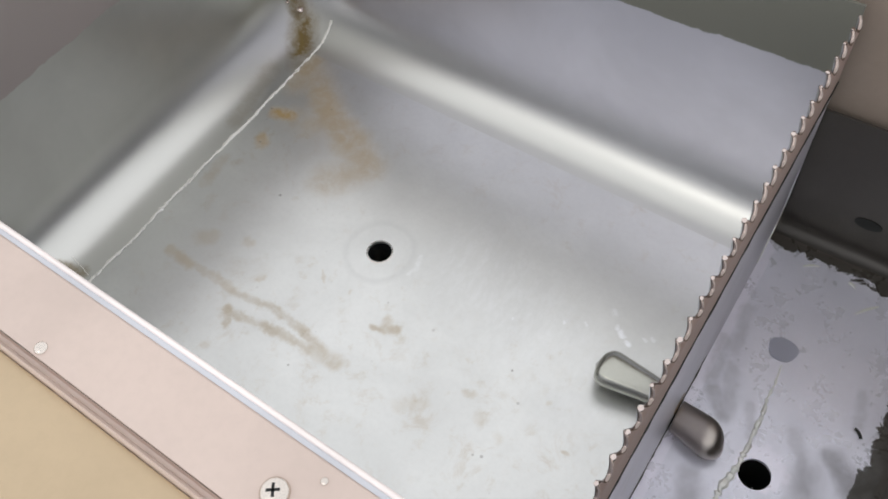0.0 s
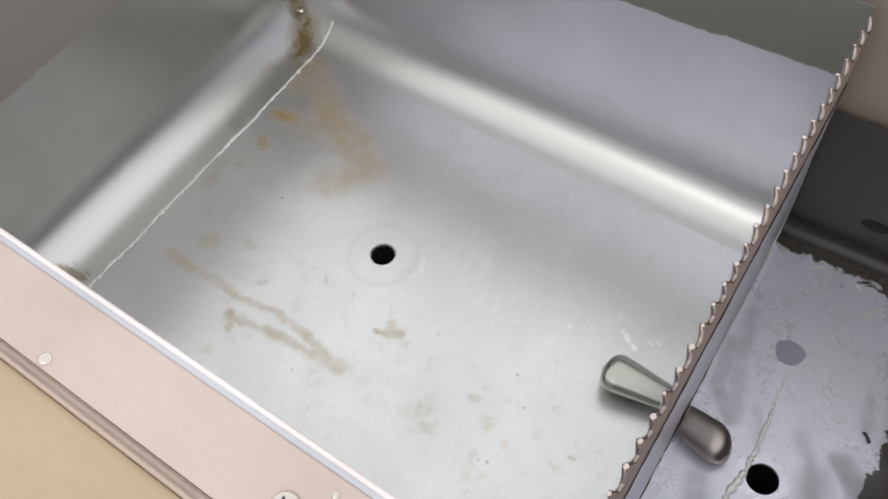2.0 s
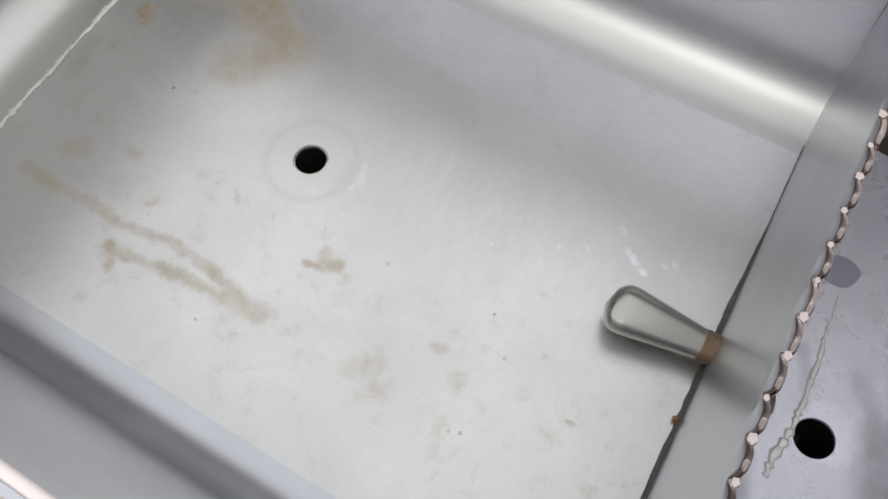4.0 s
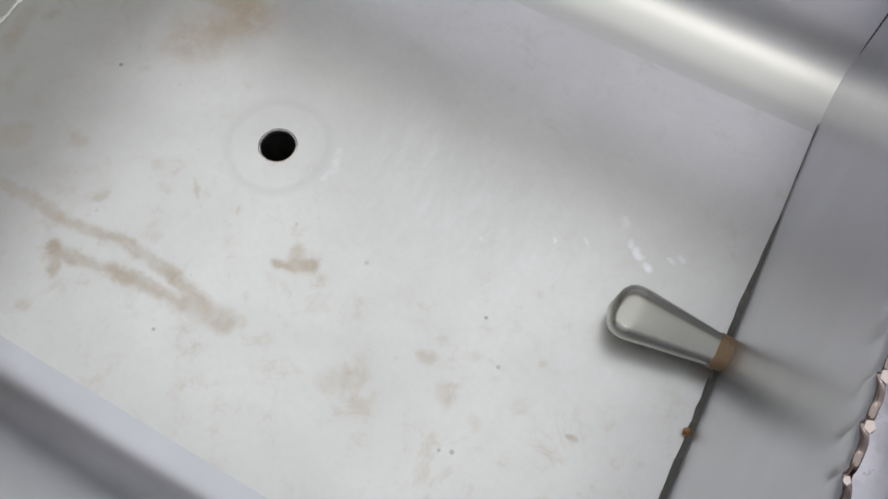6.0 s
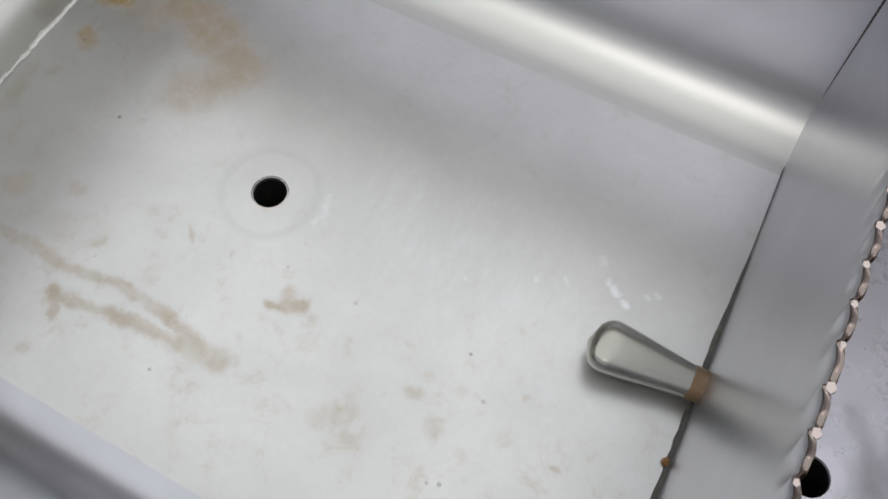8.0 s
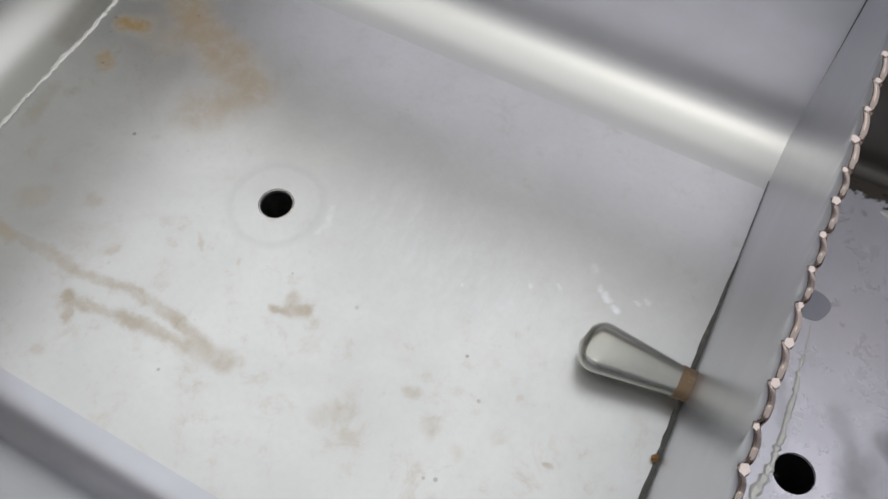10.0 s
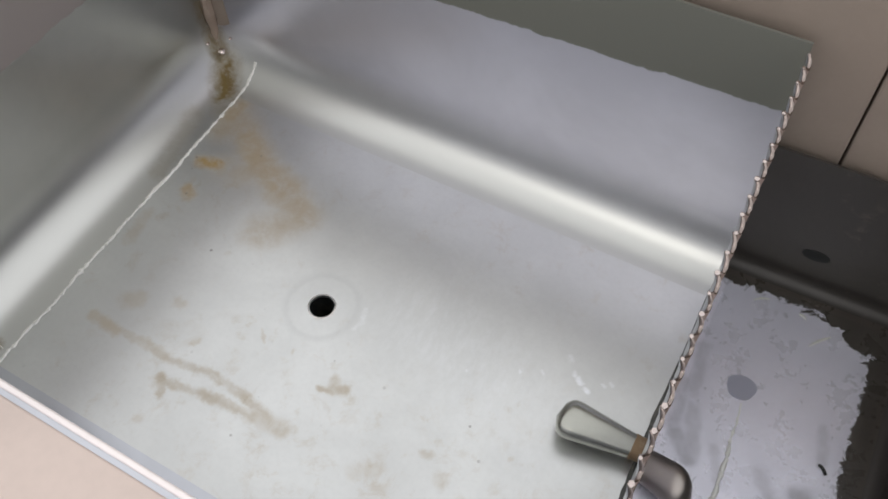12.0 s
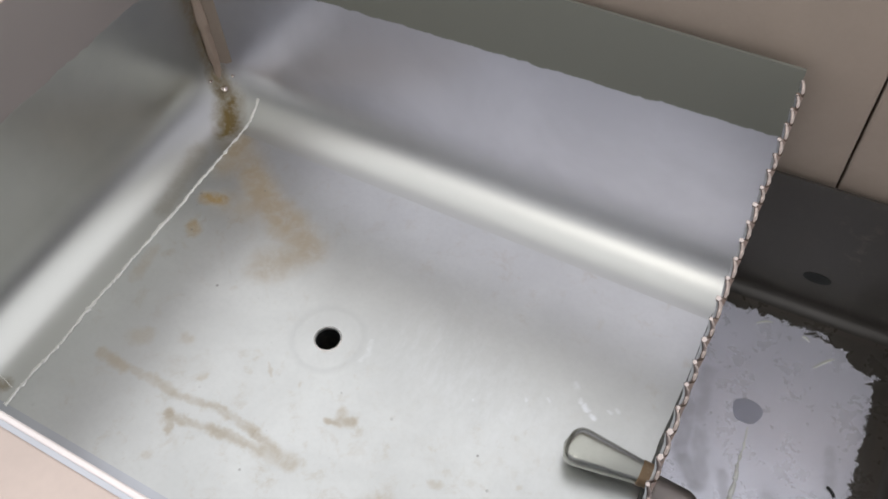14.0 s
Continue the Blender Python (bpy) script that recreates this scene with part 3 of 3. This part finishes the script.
def build_rim():
    """Folded flange on the front wall, a raised bead, and the lower outer panel with its fixings."""
    y_in, y_out = -0.1230, -0.1445
    z = TOP_NEAR
    x0, x1 = -0.30, 0.45
    prof = [(0.0004, z - 0.006), (-0.0002, z - 0.0030), (0.0000, z - 0.0019), (0.0006, z - 0.0009), (0.0015, z - 0.0003), (0.0027, z), (0.0200, z), (0.0200, z - 0.0015),
            (0.0024, z - 0.0022), (0.0018, z - 0.006)]
    rim = smooth(part("rim", sweep(prof, lambda o, s: (x0 + (x1 - x0) * s, skewed(x0 + (x1 - x0) * s, y_in) - o), 8), STEEL_RIM, tank,
                      "flat pinkish folded rim of the front wall"), 30)
    # pale bead added along the rim to paint in its edge highlight
    pts = [(x0 + (x1 - x0) * k / 40, skewed(x0 + (x1 - x0) * k / 40, y_in) + 0.0002, z - 0.0012, 1.0) for k in range(41)]
    smooth(part("edge_highlight", bead(pts, 0.0011, 10, 1.0), EDGE_HIGHLIGHT, rim, "pale bead painting the highlight along the inner edge"), 60)
    prof = [(0.0202, z - 0.004), (0.0202, z - 0.0010), (0.0207, z - 0.0022), (0.0217, z - 0.0024), (0.0221, z - 0.0004),
            (0.0226, z + 0.0004), (0.0232, z - 0.0004), (0.0235, z - 0.0030), (0.0235, z - 0.004)]
    smooth(part("channel", sweep(prof, lambda o, s: (x0 + (x1 - x0) * s, skewed(x0 + (x1 - x0) * s, y_in) - o), 8), STEEL_RIM, rim,
                "narrow channel folded along the rim"), 30)
    prof = [(0.0236, z - 0.006), (0.0236, z - 0.0022), (0.0250, z - 0.0018), (0.19, z - 0.0018), (0.19, z - 0.006)]
    smooth(part("apron", sweep(prof, lambda o, s: (x0 + (x1 - x0) * s, skewed(x0 + (x1 - x0) * s, y_in) - o), 8), STEEL_TAN, tank,
                "tan sheet-metal apron outside the rim"), 30)
    prof = [(0.0, 0.1262), (0.0, 0.1270), (0.0012, 0.1276), (0.075, 0.1276), (0.075, 0.1262)]
    smooth(part("side_rim", sweep(prof, lambda o, s: (-0.1427 - o, -0.118 + 0.233 * s), 6), STEEL_RIM, tank, "pale folded rim of the side wall"), 30)
    # rivet and dot
    for x, y, r, h, name in ((0.0319, -0.1420, 0.0017, 0.0007, "rivet"), (0.1088, -0.1322, 0.0009, 0.0004, "rivet")):
        bm = bmesh.new()
        bmesh.ops.create_uvsphere(bm, u_segments=16, v_segments=8, radius=r)
        for v in bm.verts:
            v.co = Vector((x + v.co.x, y + v.co.y, z + 0.0001 + max(-0.0002, v.co.z * h / r)))
        smooth(part(name, bm, SCREW, rim))
    screw = smooth(part("screw", screw_head(0.1014, -0.1395, z, 0.0034), SCREW, rim, "round-headed cross-slot screw"), 35)
    for a in (35, 125):
        bm = box(-0.0015, 0.0015, -0.00032, 0.00032, -0.0002, 0.00022)
        bmesh.ops.transform(bm, matrix=pose(0.1014, -0.1395, z + 0.00165, 0, 0, a), verts=bm.verts)
        part("slot", bm, DARK, screw)


def screw_head(x, y, z, r):
    bm = bmesh.new()
    rings = []
    for k in range(9):
        t = k / 8
        rr, zz = (r * math.cos(t * 1.35), 0.0018 * math.sin(t * math.pi / 2))
        rings.append([bm.verts.new((x + rr * math.cos(a * math.tau / 28), y + rr * math.sin(a * math.tau / 28), z + zz)) for a in range(28)])
    for p, q in zip(rings, rings[1:]):
        for j in range(28):
            bm.faces.new((p[j], p[(j + 1) % 28], q[(j + 1) % 28], q[j]))
    bm.faces.new(rings[-1])
    bm.faces.new(rings[0][::-1])
    return bm


def build_sump():
    """The narrow second compartment beyond the divider."""
    x0, x1 = SEAM + 0.0007, SIDE_RIGHT
    y0, y1 = -0.115, 0.1090
    rnd = random.Random(2)
    corners = [(x0, y0), (x1 + 0.003, y0), (x1 + 0.003, y1), (x0, y1)]
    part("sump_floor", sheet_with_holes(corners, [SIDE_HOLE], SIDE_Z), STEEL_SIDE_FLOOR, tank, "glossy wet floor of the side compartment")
    smooth(part("sump_drain", tube(*SIDE_HOLE[:2], SIDE_Z - 0.0016, -0.05, SIDE_HOLE[2], 0.0012), DARK, tank, "dark drain pipe"))
    bm = bmesh.new()
    rim = [bm.verts.new((0.1780 + (0.0061 + 0.0005 * math.sin(3 * a)) * math.cos(a), 0.0478 + (0.0061 + 0.0004 * math.cos(2 * a)) * math.sin(a), SIDE_Z + 0.0004))
           for a in [math.tau * k / 28 for k in range(28)]]
    low = [bm.verts.new((v.co.x, v.co.y, SIDE_Z)) for v in rim]
    bm.faces.new(rim)
    for j in range(28):
        bm.faces.new((low[j], low[(j + 1) % 28], rim[(j + 1) % 28], rim[j]))
    part("plug", bm, PATCH, tank, "grey filled-in hole")
    pts, dx = [], 0.0
    for i in range(60):
        s = i / 59
        dx = 0.85 * dx + rnd.uniform(-0.0003, 0.0003)
        y = 0.0405 - 0.068 * s
        x = 0.1800 + 0.0016 * math.sin(s * 3.0) + dx
        pts.append((x, y, SIDE_Z + 0.0003, (0.25 + 1.1 * s) * (0.4 + 0.9 * rnd.random())))
    part("solder_trail", bead(pts, 0.0013), SOLDER, tank, "thin wavering solder trail")
    # pale arcs that paint in the specular crescents of the wet floor
    for (ax, ay), (bx, by), r in (((0.1978, 0.0798), (0.2052, 0.0885), 0.0007), ((0.1700, 0.0925), (0.1765, 0.0960), 0.0006), ((0.1900, 0.0940), (0.1935, 0.0925), 0.0008)):
        pts = [(ax + (bx - ax) * i / 10, ay + (by - ay) * i / 10 + 0.0007 * math.sin(i / 10 * math.pi), SIDE_Z + 0.0002, 0.3 + 0.7 * math.sin(0.2 + i / 10 * 2.8)) for i in range(11)]
        part("wet_glint", bead(pts, r), SOLDER, tank, "bright thread painting a wet glint on the floor")
    pts = [(0.2150 + 0.0034 * i / 8, 0.0285 - 0.0030 * (i / 8) ** 2, SIDE_Z + 0.0005, 1.0) for i in range(9)]
    part("dark_curl", bead(pts, 0.0007), DARK, tank, "short dark curl on the floor")
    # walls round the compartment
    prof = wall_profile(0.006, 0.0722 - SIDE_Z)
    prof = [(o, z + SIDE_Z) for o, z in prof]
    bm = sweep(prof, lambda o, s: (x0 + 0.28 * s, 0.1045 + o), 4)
    wall = smooth(part("sump_back_wall", bm, STEEL_DARK, tank, "dark rear sheet of the side compartment"))
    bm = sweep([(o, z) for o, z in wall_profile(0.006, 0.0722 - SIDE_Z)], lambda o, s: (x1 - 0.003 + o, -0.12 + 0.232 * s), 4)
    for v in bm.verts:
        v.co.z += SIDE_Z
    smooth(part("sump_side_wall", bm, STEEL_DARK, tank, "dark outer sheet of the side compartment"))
    bm = bmesh.new()
    ring = [(0.0052 * math.cos(a) * 1.15, 0.0032 * math.sin(a)) for a in [math.tau * k / 24 for k in range(24)]]
    front = [bm.verts.new((0.1865 + u, 0.1102, 0.0180 + v)) for u, v in ring]
    back = [bm.verts.new((0.1865 + u, 0.1113, 0.0180 + v)) for u, v in ring]
    bm.faces.new(front)
    for j in range(24):
        bm.faces.new((front[j], front[(j + 1) % 24], back[(j + 1) % 24], back[j]))
    part("overflow_hole", bm, DARK, wall, "small dark oval overflow hole")


build_pan()
hole_lip()
build_walls()
build_divider()
build_spout()
build_rim()
build_seams()
build_sump()

# ---- behind and beneath ----
panel = tagged(new("wall_back"), "brown painted panel standing behind the tank", "wall", kind="structure")
part("panel_sheet", box(-0.60, 0.17795, 0.1165, 0.130, -0.06, 0.166, 0.001), STEEL_BROWN, panel)
part("panel_sheet", box(0.1788, 0.60, 0.1165, 0.130, -0.06, 0.166, 0.001), STEEL_BROWN, panel)
part("panel_backing", box(-0.60, 0.60, 0.1305, 0.140, -0.06, 0.165), STEEL_BROWN, panel)
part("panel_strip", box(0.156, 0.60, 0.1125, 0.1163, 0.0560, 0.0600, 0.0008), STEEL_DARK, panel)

bench = tagged(part("bench_top", box(-0.9, 0.9, -0.8, 0.45, -0.08, -0.055, 0.004), STEEL_BROWN), "brown bench top under the tank", "bench", kind="structure")
ground = tagged(part("ground", box(-60.0, 60.0, -60.0, 60.0, -0.96, -0.90), CONCRETE), "grey concrete yard ground", "ground", kind="structure")
for sx, sy in ((-0.85, -0.75), (0.79, -0.75), (-0.85, 0.34), (0.79, 0.34)):
    tagged(part("bench_leg", box(sx, sx + 0.06, sy, sy + 0.06, -0.90, -0.081, 0.003), STEEL_BROWN), "square brown bench leg on the ground", "bench leg", kind="structure")


def water_sheet():
    """A thin film of water with a faintly swelling surface over the floor of the side compartment."""
    bm = bmesh.new()
    nx, ny = 28, 80
    x0, x1, y0, y1 = SEAM + 0.005, SIDE_RIGHT - 0.006, -0.10, 0.1005
    top, low = {}, {}
    for i in range(nx + 1):
        for j in range(ny + 1):
            x, y = x0 + (x1 - x0) * i / nx, y0 + (y1 - y0) * j / ny
            z = 0.00012 * noise.noise(Vector((x * 70, y * 70, 0.3)))
            top[i, j] = bm.verts.new((x, y, z))
    for i in range(nx):
        for j in range(ny):
            quad = (top[i, j], top[i + 1, j], top[i + 1, j + 1], top[i, j + 1])
            if math.hypot(quad[0].co.x - SIDE_HOLE[0], quad[0].co.y - SIDE_HOLE[1]) > SIDE_HOLE[2] + 0.0035:
                bm.faces.new(quad)
    ob = part("water", bm, WATER)
    ob.data.shade_smooth()
    return tagged(ob, "thin rippling film of clear water on the sump floor", "water")


water = water_sheet()


def motions():
    rows = []
    for k in range(29):
        t = 0.5 * k
        rows.append((t, pose(0.0022 * math.sin(2.1 * t), 0.0026 * math.sin(1.5 * t + 0.8), SIDE_Z + 0.0011 + 0.0002 * math.sin(2.6 * t))))
    walk(water, rows)


motions()
